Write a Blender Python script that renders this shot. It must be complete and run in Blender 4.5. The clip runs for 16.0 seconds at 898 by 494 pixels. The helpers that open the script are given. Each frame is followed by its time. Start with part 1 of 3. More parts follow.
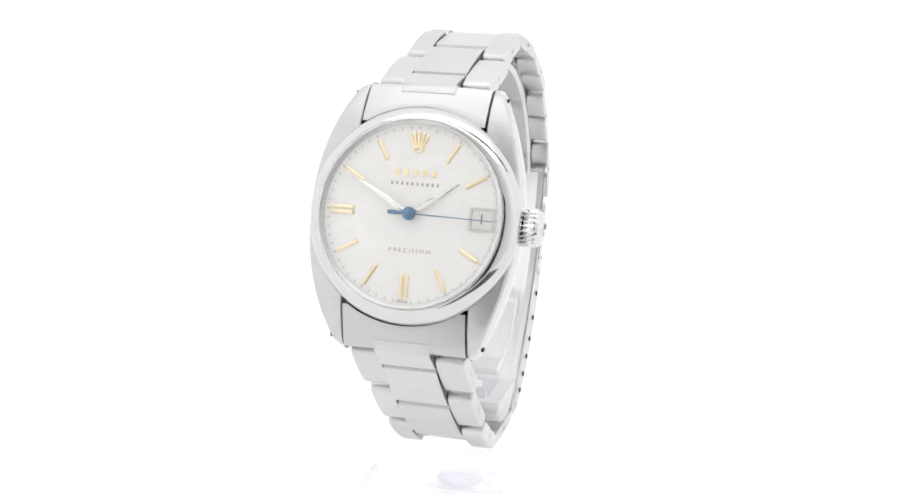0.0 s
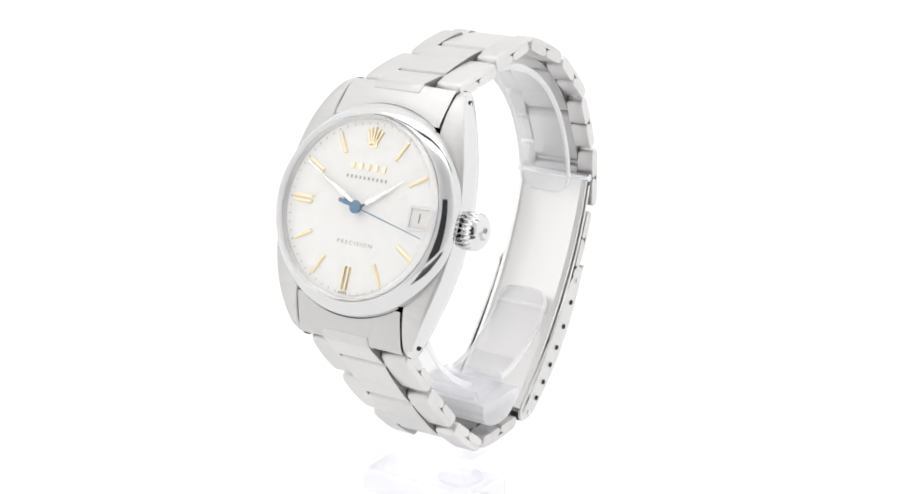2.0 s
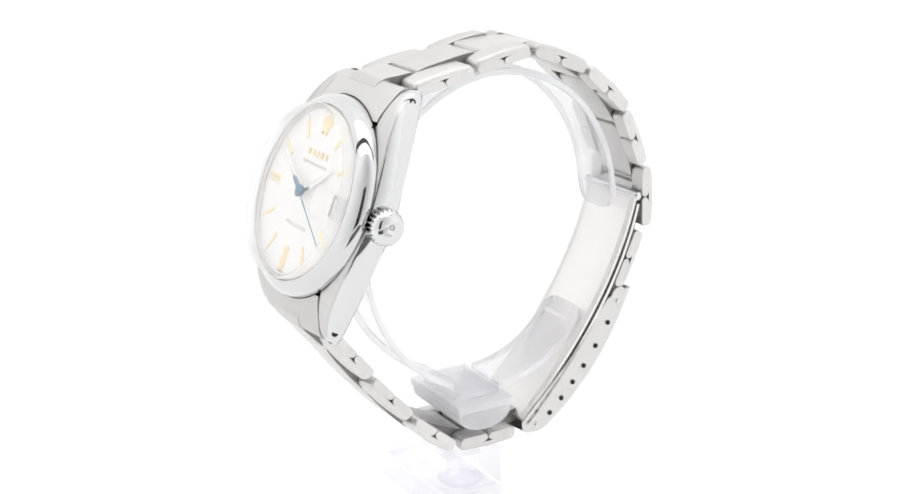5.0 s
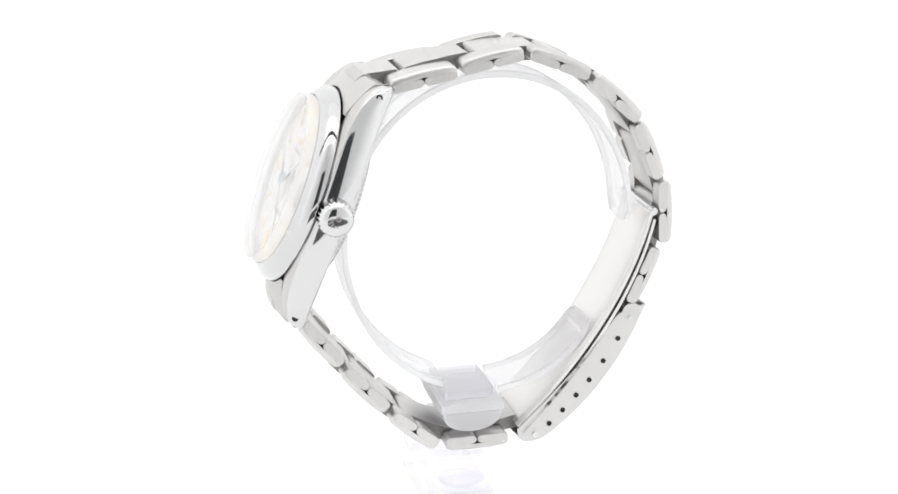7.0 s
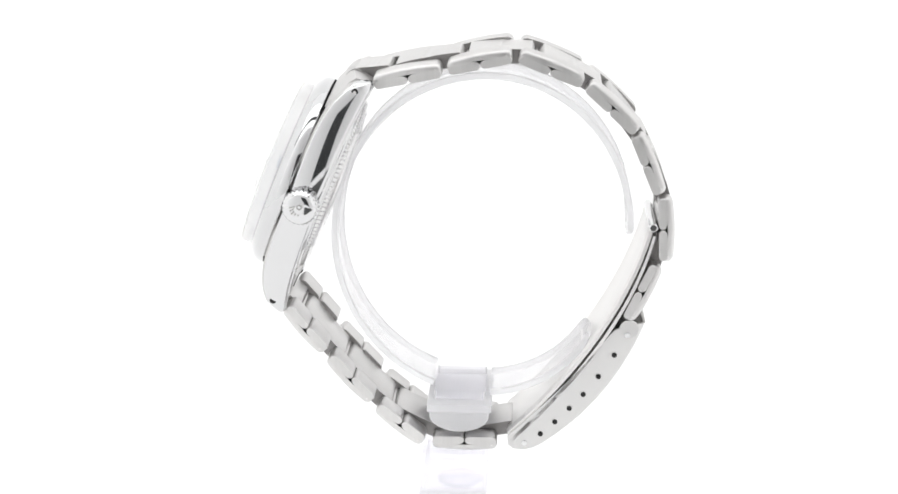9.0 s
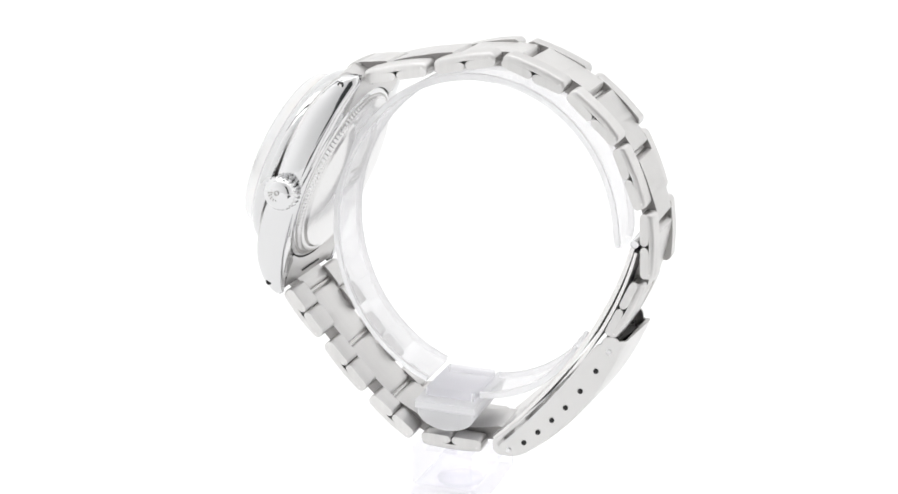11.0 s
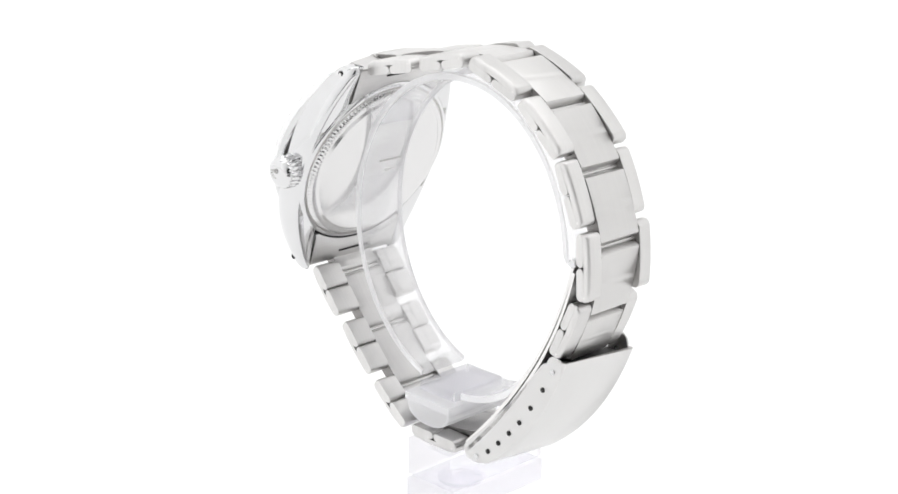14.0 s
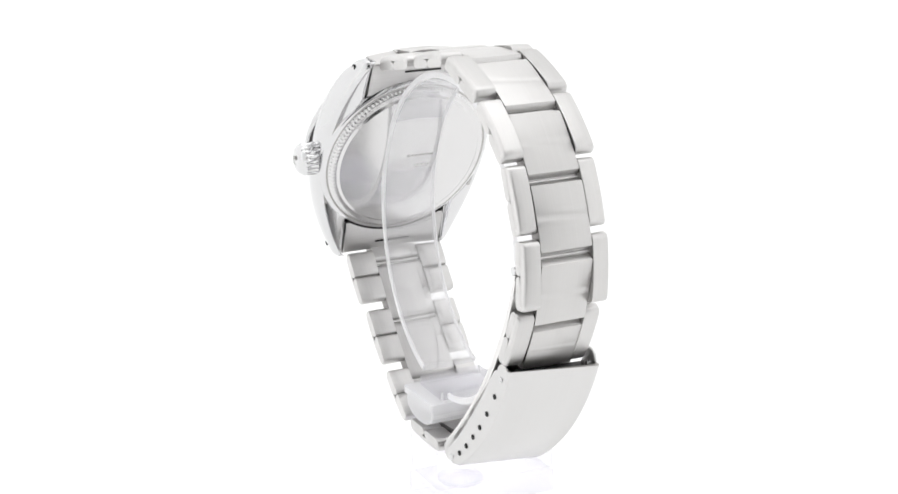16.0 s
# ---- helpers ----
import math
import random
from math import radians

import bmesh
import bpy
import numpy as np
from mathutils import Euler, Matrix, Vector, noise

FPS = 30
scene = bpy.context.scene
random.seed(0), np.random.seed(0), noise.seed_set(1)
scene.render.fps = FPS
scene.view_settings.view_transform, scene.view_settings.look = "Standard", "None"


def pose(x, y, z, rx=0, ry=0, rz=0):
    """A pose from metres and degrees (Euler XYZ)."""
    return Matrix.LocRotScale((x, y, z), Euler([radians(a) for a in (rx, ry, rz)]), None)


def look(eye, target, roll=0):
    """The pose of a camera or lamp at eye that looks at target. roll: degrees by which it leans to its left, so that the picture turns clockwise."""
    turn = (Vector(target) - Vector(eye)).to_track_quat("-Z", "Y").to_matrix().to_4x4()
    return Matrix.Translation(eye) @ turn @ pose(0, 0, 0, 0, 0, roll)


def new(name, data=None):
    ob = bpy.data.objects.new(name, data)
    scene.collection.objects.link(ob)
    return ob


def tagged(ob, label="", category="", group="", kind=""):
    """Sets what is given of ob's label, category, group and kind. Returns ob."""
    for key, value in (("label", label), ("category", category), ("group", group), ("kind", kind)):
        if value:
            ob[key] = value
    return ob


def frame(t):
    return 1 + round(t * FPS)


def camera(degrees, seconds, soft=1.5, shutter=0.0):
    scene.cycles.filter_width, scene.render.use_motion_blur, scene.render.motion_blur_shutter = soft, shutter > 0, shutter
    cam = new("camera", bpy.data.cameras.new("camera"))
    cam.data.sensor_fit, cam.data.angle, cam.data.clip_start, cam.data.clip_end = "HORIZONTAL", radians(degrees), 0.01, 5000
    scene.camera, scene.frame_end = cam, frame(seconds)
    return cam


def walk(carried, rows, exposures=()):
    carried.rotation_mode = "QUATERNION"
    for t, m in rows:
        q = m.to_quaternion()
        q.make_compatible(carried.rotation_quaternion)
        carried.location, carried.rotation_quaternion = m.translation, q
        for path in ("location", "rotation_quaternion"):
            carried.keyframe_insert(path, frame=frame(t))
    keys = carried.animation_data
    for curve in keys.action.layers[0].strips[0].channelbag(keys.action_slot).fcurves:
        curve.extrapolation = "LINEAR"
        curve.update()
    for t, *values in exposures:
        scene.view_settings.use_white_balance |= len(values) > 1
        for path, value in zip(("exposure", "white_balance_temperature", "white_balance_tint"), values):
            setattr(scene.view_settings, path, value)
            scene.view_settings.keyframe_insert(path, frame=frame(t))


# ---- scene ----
# The camera stands still; the watch on its acrylic stand turns in front of it.
cam = camera(31.576, 16.0, soft=1.58)
EYE = pose(0, -0.270, 0.134, 90 - 17.398, 0, 0.4448)
walk(cam, [(0.0, EYE), (16.0, EYE)])

# ---- world and light: a white photo tent, lit evenly from outside ----
world = bpy.data.worlds.new("tent_light")
scene.world = world
world.use_nodes = True
world.node_tree.nodes["Background"].inputs["Color"].default_value = (1.0, 1.0, 1.0, 1)
world.node_tree.nodes["Background"].inputs["Strength"].default_value = 1.66


def area(name, eye, target, sx, sy, power):
    lamp = bpy.data.lights.new(name, "AREA")
    lamp.shape, lamp.size, lamp.size_y, lamp.energy = "RECTANGLE", sx, sy, power
    ob = new(name, lamp)
    ob.matrix_world = look(eye, target)
    return ob


area("softbox_top", (0.0, -0.07, 0.75), (0, -0.05, 0.06), 0.9, 0.44, 1.3)
area("softbox_back", (0.0, 1.25, 0.55), (0, 0, 0.35), 1.6, 0.9, 0.6)

# ---- materials ----


def material(name, colour, rough, metal=0.0):
    m = bpy.data.materials.new(name)
    m.use_nodes = True
    b = m.node_tree.nodes["Principled BSDF"]
    b.inputs["Base Color"].default_value = (*colour, 1)
    b.inputs["Roughness"].default_value = rough
    b.inputs["Metallic"].default_value = metal
    return m


def node(m, kind, **sets):
    n = m.node_tree.nodes.new(kind)
    for key, value in sets.items():
        n.inputs[key.replace("_", " ")].default_value = value
    return n


def link(m, a, b):
    m.node_tree.links.new(a, b)


def steel(name, colour, rough, grain=0.0, blotch=0.05, cross=9000.0, along=22.0, lined=0.0):
    """Steel with fine brush lines along the bracelet (grain), soft wear and a little change from piece to piece."""
    m = material(name, colour, rough, 1.0)
    b = m.node_tree.nodes["Principled BSDF"]
    co = node(m, "ShaderNodeTexCoord")
    wear = node(m, "ShaderNodeTexNoise", Scale=420.0, Detail=5.0, Roughness=0.6)
    link(m, co.outputs["Object"], wear.inputs["Vector"])
    info = node(m, "ShaderNodeObjectInfo")
    mix = node(m, "ShaderNodeMath")
    mix.operation = "MULTIPLY_ADD"
    link(m, wear.outputs["Fac"], mix.inputs[0])
    mix.inputs[1].default_value = blotch * 2
    mix.inputs[2].default_value = rough - blotch
    last = mix.outputs[0]
    tone = node(m, "ShaderNodeMapRange", From_Min=0.0, From_Max=1.0, To_Min=0.93, To_Max=1.05)
    link(m, info.outputs["Random"], tone.inputs["Value"])
    scale = node(m, "ShaderNodeVectorMath")
    scale.operation = "SCALE"
    scale.inputs[0].default_value = colour
    link(m, tone.outputs[0], scale.inputs["Scale"])
    link(m, scale.outputs[0], b.inputs["Base Color"])
    if grain:
        squash = node(m, "ShaderNodeMapping")
        squash.inputs["Scale"].default_value = (along, cross, 22.0)
        link(m, co.outputs["Object"], squash.inputs["Vector"])
        lines = node(m, "ShaderNodeTexNoise", Scale=1.0, Detail=4.0, Roughness=0.7)
        link(m, squash.outputs["Vector"], lines.inputs["Vector"])
        bump = node(m, "ShaderNodeBump", Strength=grain, Distance=0.00004)
        link(m, lines.outputs["Fac"], bump.inputs["Height"])
        link(m, bump.outputs["Normal"], b.inputs["Normal"])
        add = node(m, "ShaderNodeMath")
        add.operation = "MULTIPLY_ADD"
        link(m, lines.outputs["Fac"], add.inputs[0])
        add.inputs[1].default_value = 0.16
        link(m, last, add.inputs[2])
        last = add.outputs[0]
        if lined:
            streak = node(m, "ShaderNodeMapRange", From_Min=0.3, From_Max=0.7, To_Min=1.0 - lined, To_Max=1.0 + lined)
            link(m, lines.outputs["Fac"], streak.inputs["Value"])
            tint = node(m, "ShaderNodeVectorMath")
            tint.operation = "SCALE"
            link(m, scale.outputs[0], tint.inputs[0])
            link(m, streak.outputs[0], tint.inputs["Scale"])
            link(m, tint.outputs[0], b.inputs["Base Color"])
    link(m, last, b.inputs["Roughness"])
    return m


BRUSHED = steel("brushed_steel", (0.635, 0.627, 0.62), 0.35, grain=0.3, cross=14000.0, lined=0.05)
HEAD_BRUSHED = steel("brushed_case_steel", (0.60, 0.592, 0.586), 0.34, grain=0.2, cross=22.0, along=8000.0, lined=0.04)
# near-black that paints the shade of the bezel gap and clasp mouth
GAP = material("gap_shade", (0.07, 0.066, 0.064), 0.7)
SIDE = steel("worn_steel_side", (0.675, 0.667, 0.66), 0.32, grain=0.22, blotch=0.09, cross=1500.0, along=600.0, lined=0.05)
POLISHED = steel("polished_steel", (0.68, 0.68, 0.685), 0.07, blotch=0.03)
BACK = steel("worn_case_back_steel", (0.70, 0.695, 0.695), 0.17, blotch=0.05)
BEZEL = steel("polished_bezel_steel", (0.655, 0.655, 0.66), 0.07, blotch=0.04)
SATIN = steel("satin_steel", (0.665, 0.66, 0.655), 0.26, grain=0.12, blotch=0.02, lined=0.02)
BLADE = steel("stamped_clasp_steel", (0.80, 0.79, 0.78), 0.32, grain=0.15, blotch=0.06)
GOLD = steel("gilt_metal", (0.97, 0.84, 0.60), 0.34, blotch=0.04)
HAND = steel("silvered_hand", (0.86, 0.85, 0.84), 0.16)
BLUED = material("blued_steel", (0.15, 0.25, 0.36), 0.3, 0.8)
INK = material("grey_print", (0.16, 0.155, 0.15), 0.6)
PALE_INK = material("pale_print", (0.44, 0.41, 0.38), 0.6)
GAP_STEEL = steel("dark_steel_in_gaps", (0.30, 0.29, 0.285), 0.5)
# dull steel; also paints shade on inner faces of links, lugs and clasp
SHADED = steel("dull_steel_and_inner_shade", (0.46, 0.45, 0.44), 0.45)
# near-black that stands for the shade inside holes and slots
DARK = material("hole_shade", (0.015, 0.014, 0.014), 0.8)
DATE_WHITE = material("date_disc_white", (0.84, 0.83, 0.80), 0.5)


def dial_paint():
    m = material("silvered_dial_lacquer", (0.80, 0.785, 0.765), 0.42)
    b = m.node_tree.nodes["Principled BSDF"]
    co = node(m, "ShaderNodeTexCoord")
    n = node(m, "ShaderNodeTexNoise", Scale=500.0, Detail=6.0, Roughness=0.65)
    link(m, co.outputs["Object"], n.inputs["Vector"])
    ramp = node(m, "ShaderNodeValToRGB")
    ramp.color_ramp.elements[0].position, ramp.color_ramp.elements[0].color = 0.3, (0.91, 0.892, 0.87, 1)
    ramp.color_ramp.elements[1].position, ramp.color_ramp.elements[1].color = 0.7, (0.955, 0.938, 0.92, 1)
    link(m, n.outputs["Fac"], ramp.inputs["Fac"])
    link(m, ramp.outputs["Color"], b.inputs["Base Color"])
    b.inputs["Metallic"].default_value = 0.0
    return m


DIAL = dial_paint()


def clear(name, tint, ior, rough=0.0):
    m = material(name, tint, rough)
    b = m.node_tree.nodes["Principled BSDF"]
    b.inputs["Transmission Weight"].default_value = 1.0
    b.inputs["IOR"].default_value = ior
    return m


def thin_clear(name, tint, ior, share):
    """Clear plastic: part of the light goes straight through, the rest bends and glints."""
    m = clear(name, tint, ior)
    b = m.node_tree.nodes["Principled BSDF"]
    straight = node(m, "ShaderNodeBsdfTransparent")
    straight.inputs["Color"].default_value = (*tint, 1)
    mix = node(m, "ShaderNodeMixShader", Fac=share)
    link(m, straight.outputs[0], mix.inputs[1])
    link(m, b.outputs[0], mix.inputs[2])
    link(m, mix.outputs[0], m.node_tree.nodes["Material Output"].inputs["Surface"])
    return m


def pane(name, power):
    """Thin clear sheet: seen straight through, with the mirror gloss of its angle."""
    m = material(name, (1, 1, 1), 0.03)
    t = node(m, "ShaderNodeBsdfTransparent")
    g = node(m, "ShaderNodeBsdfGlossy", Roughness=0.03)
    angle = node(m, "ShaderNodeLayerWeight", Blend=0.5)
    steep = node(m, "ShaderNodeMath")
    steep.operation = "POWER"
    steep.inputs[1].default_value = power
    fr = node(m, "ShaderNodeMapRange", From_Min=0.0, From_Max=1.0, To_Min=0.015, To_Max=0.9)
    mix = node(m, "ShaderNodeMixShader")
    link(m, angle.outputs["Facing"], steep.inputs[0])
    link(m, steep.outputs[0], fr.inputs["Value"])
    link(m, fr.outputs[0], mix.inputs[0])
    link(m, t.outputs[0], mix.inputs[1])
    link(m, g.outputs[0], mix.inputs[2])
    link(m, mix.outputs[0], m.node_tree.nodes["Material Output"].inputs["Surface"])
    return m


CRYSTAL = pane("acrylic_crystal", 3.2)
BASE = thin_clear("base_clear_acrylic", (0.965, 0.961, 0.985), 1.4, 0.32)
FAINT = thin_clear("thin_clear_acrylic", (0.982, 0.979, 0.993), 1.36, 0.3)


def whitened_clear(name, share, bent=0.5, ior=1.3):
    """Clear acrylic, slightly whitened; on milled edges the white stands for gathered light."""
    m = thin_clear(name, (0.995, 0.994, 1.0), ior, bent)
    out = m.node_tree.nodes["Material Output"]
    before = out.inputs["Surface"].links[0].from_socket
    white = node(m, "ShaderNodeBsdfDiffuse")
    white.inputs["Color"].default_value = (0.97, 0.97, 0.98, 1)
    mix = node(m, "ShaderNodeMixShader", Fac=share)
    link(m, before, mix.inputs[1])
    through_white = node(m, "ShaderNodeBsdfTranslucent")
    through_white.inputs["Color"].default_value = (0.98, 0.98, 0.99, 1)
    both = node(m, "ShaderNodeMixShader", Fac=0.35)
    link(m, white.outputs[0], both.inputs[1])
    link(m, through_white.outputs[0], both.inputs[2])
    link(m, both.outputs[0], mix.inputs[2])
    link(m, mix.outputs[0], out.inputs["Surface"])
    return m


# white in this edge colour stands for light piped through the sheet
EDGE = whitened_clear("milled_edge_light", 0.72, 0.8, 1.42)
HAZE = whitened_clear("milky_clear_acrylic", 0.13, 0.25)
FOOT_WHITE = whitened_clear("whitened_acrylic", 0.6, 0.55, 1.42)
CRYSTAL_WALL = whitened_clear("whitish_crystal_wall", 0.38)


def sheer(name, share, tone=0.9):
    """Thin white diffusing sheet: the light outside comes through it."""
    m = material(name, (tone, tone, tone), 0.9)
    b = m.node_tree.nodes["Principled BSDF"]
    t = node(m, "ShaderNodeBsdfTranslucent")
    t.inputs["Color"].default_value = (tone * 1.06, tone * 1.06, tone * 1.06, 1)
    mix = node(m, "ShaderNodeMixShader", Fac=share)
    link(m, b.outputs[0], mix.inputs[1])
    link(m, t.outputs[0], mix.inputs[2])
    link(m, mix.outputs[0], m.node_tree.nodes["Material Output"].inputs["Surface"])
    return m


SHEER = sheer("diffusing_cloth", 0.45)
DENSE = sheer("dense_front_cloth", 0.72)
SWEEP = sheer("backlit_white_sweep", 0.7, 0.735)
ADDED_MAT = material("dark_mat", (0.08, 0.08, 0.08), 0.7)
UNSEEN_BLACK = material("unseen_reflection_black", (0.03, 0.03, 0.032), 0.8)

# ---- mesh helpers (lengths in millimetres until part() turns them into metres) ----
MM = Matrix.Scale(0.001, 4)


def finish(name, bm, mats, angle=32):
    bmesh.ops.recalc_face_normals(bm, faces=bm.faces)
    limit = radians(angle)
    for e in bm.edges:
        e.smooth = len(e.link_faces) == 2 and e.calc_face_angle(0) < limit
    for f in bm.faces:
        f.smooth = True
    me = bpy.data.meshes.new(name)
    bm.to_mesh(me)
    bm.free()
    for m in mats:
        me.materials.append(m)
    return me


def part(name, bm, mat, parent, label="", at=None, angle=32):
    """Links a bmesh in millimetres as one mesh object under a thing or a part."""
    bm.transform(MM @ at if at else MM)
    ob = new(name, finish(name, bm, mat if isinstance(mat, (list, tuple)) else [mat], angle))
    ob.parent = parent
    return tagged(ob, label) if label else ob


def loft(bm, rings, caps=True, closed=True, wrap=False):
    """Skins rings of points, each ring closed."""
    vs = [[bm.verts.new(p) for p in r] for r in rings]
    n = len(rings[0])
    for a, b in zip(vs, vs[1:] + ([vs[0]] if wrap else [])):
        for i in range(n if closed else n - 1):
            j = (i + 1) % n
            bm.faces.new((a[i], a[j], b[j], b[i]))
    if caps and not wrap:
        bm.faces.new(vs[0][::-1])
        bm.faces.new(vs[-1])
    return vs


def lathe(bm, profile, steps=96, centre=(0, 0, 0), wrap=False):
    """Turns (r, z) points about z; wrap closes the profile onto itself."""
    rows = []
    for r, z in profile:
        if r < 1e-6:
            rows.append([bm.verts.new((centre[0], centre[1], centre[2] + z))])
        else:
            rows.append([bm.verts.new((centre[0] + r * math.cos(2 * math.pi * k / steps), centre[1] + r * math.sin(2 * math.pi * k / steps), centre[2] + z)) for k in range(steps)])
    for a, b in zip(rows, rows[1:] + ([rows[0]] if wrap else [])):
        for k in range(steps):
            j = (k + 1) % steps
            if len(a) == 1 and len(b) == 1:
                continue
            if len(a) == 1:
                bm.faces.new((a[0], b[j], b[k]))
            elif len(b) == 1:
                bm.faces.new((a[k], a[j], b[0]))
            else:
                bm.faces.new((a[k], a[j], b[j], b[k]))


def prism(bm, outline, y0, y1, bevel=0.15):
    """A slab with the outline (u, v) in the x-z plane between y0 and y1, with softened rims."""
    cx = sum(p[0] for p in outline) / len(outline)
    cz = sum(p[1] for p in outline) / len(outline)
    small = []
    for u, v in outline:
        d = math.hypot(u - cx, v - cz) or 1
        k = max(0.3, 1 - bevel / d)
        small.append((cx + (u - cx) * k, cz + (v - cz) * k))
    s = 1 if y1 > y0 else -1
    rings = [[(u, y0, v) for u, v in small], [(u, y0 + s * bevel, v) for u, v in outline],
             [(u, y1 - s * bevel, v) for u, v in outline], [(u, y1, v) for u, v in small]]
    loft(bm, rings)


def rimmed(bm, limit):
    """Second material on the narrow bevel faces of a plate."""
    bmesh.ops.recalc_face_normals(bm, faces=bm.faces)
    # the whitened rims paint the glints along the bevels
    for f in bm.faces:
        f.material_index = 1 if f.calc_area() < limit and len(f.verts) == 4 and max(abs(c) for c in f.normal) < 0.98 else 0


def box(bm, x0, x1, y0, y1, z0, z1, bevel=0.1):
    prism(bm, [(x0, z0), (x1, z0), (x1, z1), (x0, z1)], y0, y1, bevel)


def capsule(length, height, u0=0.0, v0=0.0, n=5):
    """A rounded bar as an outline."""
    r = height / 2
    h = length / 2 - r
    pts = []
    for k in range(n + 1):
        a = -math.pi / 2 + math.pi * k / n
        pts.append((u0 + h + r * math.cos(a), v0 + r * math.sin(a)))
    for k in range(n + 1):
        a = math.pi / 2 + math.pi * k / n
        pts.append((u0 - h + r * math.cos(a), v0 + r * math.sin(a)))
    return pts


# ---- the tent: floor and back in one white sweep, side cloths, top ----


def sweep():
    bm = bmesh.new()
    prof = [(-1.2, 0.0), (-0.5, 0.0), (0.0, 0.0), (0.4, 0.0)]
    for k in range(1, 13):
        a = math.pi / 2 * k / 12
        prof.append((0.4 + 0.45 * math.sin(a), 0.45 - 0.45 * math.cos(a)))
    prof += [(0.85, 0.9), (0.85, 1.3)]
    rows = [[bm.verts.new((x, y, z)) for x in (-1.4, -0.5, 0.0, 0.5, 1.4)] for y, z in prof]
    for a, b in zip(rows, rows[1:]):
        for i in range(4):
            bm.faces.new((a[i], a[i + 1], b[i + 1], b[i]))
    ob = new("ground", finish("ground", bm, [SWEEP]))
    tagged(ob, "seamless white cloth sweep under and behind the watch", "backdrop", kind="structure")


sweep()


def front_cloth():
    """Front of the tent with its filming opening, and an unseen dark panel behind for reflections."""
    bm = bmesh.new()
    for x0, x1, z0, z1 in ((-1.4, -0.035, 0.0, 1.3), (0.085, 1.4, 0.0, 1.3), (-0.035, 0.085, 0.26, 1.3)):
        bm.faces.new([bm.verts.new((x, -0.30, z)) for x, z in ((x0, z0), (x1, z0), (x1, z1), (x0, z1))])
    ob = new("wall_front", finish("wall_front", bm, [DENSE]))
    tagged(ob, "white tent front cloth with a filming opening", "wall", kind="structure")
    for side, name in ((-1, "wall_west"), (1, "wall_east")):
        bm = bmesh.new()
        for y0, y1, z0, z1 in ((-0.3, 0.85, 0.0, 1.3),):
            bm.faces.new([bm.verts.new((side * 0.62, y, z)) for y, z in ((y0, z0), (y1, z0), (y1, z1), (y0, z1))])
        ob = new(name, finish(name, bm, [SHEER]))
        tagged(ob, "white tent side cloth", "wall", kind="structure")
    # unseen dark mat, added so the steel mirrors something dark in front
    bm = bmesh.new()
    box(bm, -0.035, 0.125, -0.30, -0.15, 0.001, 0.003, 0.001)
    ob = new("reflection_mat", finish("reflection_mat", bm, [ADDED_MAT]))
    tagged(ob, "unseen dark mat added for dark reflections in the steel", "mat", kind="structure")
    bm = bmesh.new()
    bm.faces.new([bm.verts.new((x, y, 1.3)) for x, y in ((-0.62, -0.3), (0.62, -0.3), (0.62, 0.85), (-0.62, 0.85))])
    ob = new("ceiling", finish("ceiling", bm, [SHEER]))
    tagged(ob, "white tent top cloth", "ceiling", kind="structure")
    # dark panel added out of view; the polished flank mirrors it as a stripe
    bm = bmesh.new()
    box(bm, -0.18, 0.28, -0.56, -0.55, 0.0, 0.8, 0.002)
    ob = new("dark_panel", finish("dark_panel", bm, [UNSEEN_BLACK]))
    tagged(ob, "unseen dark panel added behind the opening for reflections", "wall", kind="structure")
    # dark bar added overhead, out of view, to streak the bezel's reflection
    bm = bmesh.new()
    box(bm, -0.62, 0.62, -0.13, -0.08, 0.60, 0.63, 0.004)
    ob = new("reflection_bar", finish("reflection_bar", bm, [UNSEEN_BLACK]))
    tagged(ob, "unseen dark bar added overhead for a streak in the bezel", "rail", kind="structure")


front_cloth()

# ---- the wristwatch ----
watch = tagged(new("wristwatch"), "vintage brushed steel wristwatch, cream dial, link bracelet round clear stand", "wristwatch")
LIFT = 134.0
TILT = radians(22)
UP = Vector((math.sin(TILT), 0, math.cos(TILT)))
OUT = Vector((-math.cos(TILT), 0, math.sin(TILT)))
CENTRE = Vector((-30.5, 0, -70.0 + LIFT))
# head space: x to three o'clock, y to twelve, z out of the dial
HEAD = Matrix(((0, UP.x, OUT.x, CENTRE.x), (-1, 0, 0, 0), (0, UP.z, OUT.z, CENTRE.z), (0, 0, 0, 1)))
FACE = HEAD @ Matrix.Translation((0.5, 0, 0))  # dial, bezel and crystal sit a touch towards the crown


def outer_x(a):
    """Half width of the case at the distance a from its middle, towards the lugs."""
    return 17.65 - 0.0124 * a * a - 0.6 * max(0.0, (a - 20.6) / 1.4) ** 3


def top_z(a):
    return -2.3 - 3.2 * (a / 21) ** 4.8 - 1.3 * max(0.0, (a - 20.4) / 1.6) ** 2.2


def back_z(a):
    return -7.9 - 1.25 * (a / 21) ** 3 + 0.8 * max(0.0, (a - 21) / 1.0) ** 2


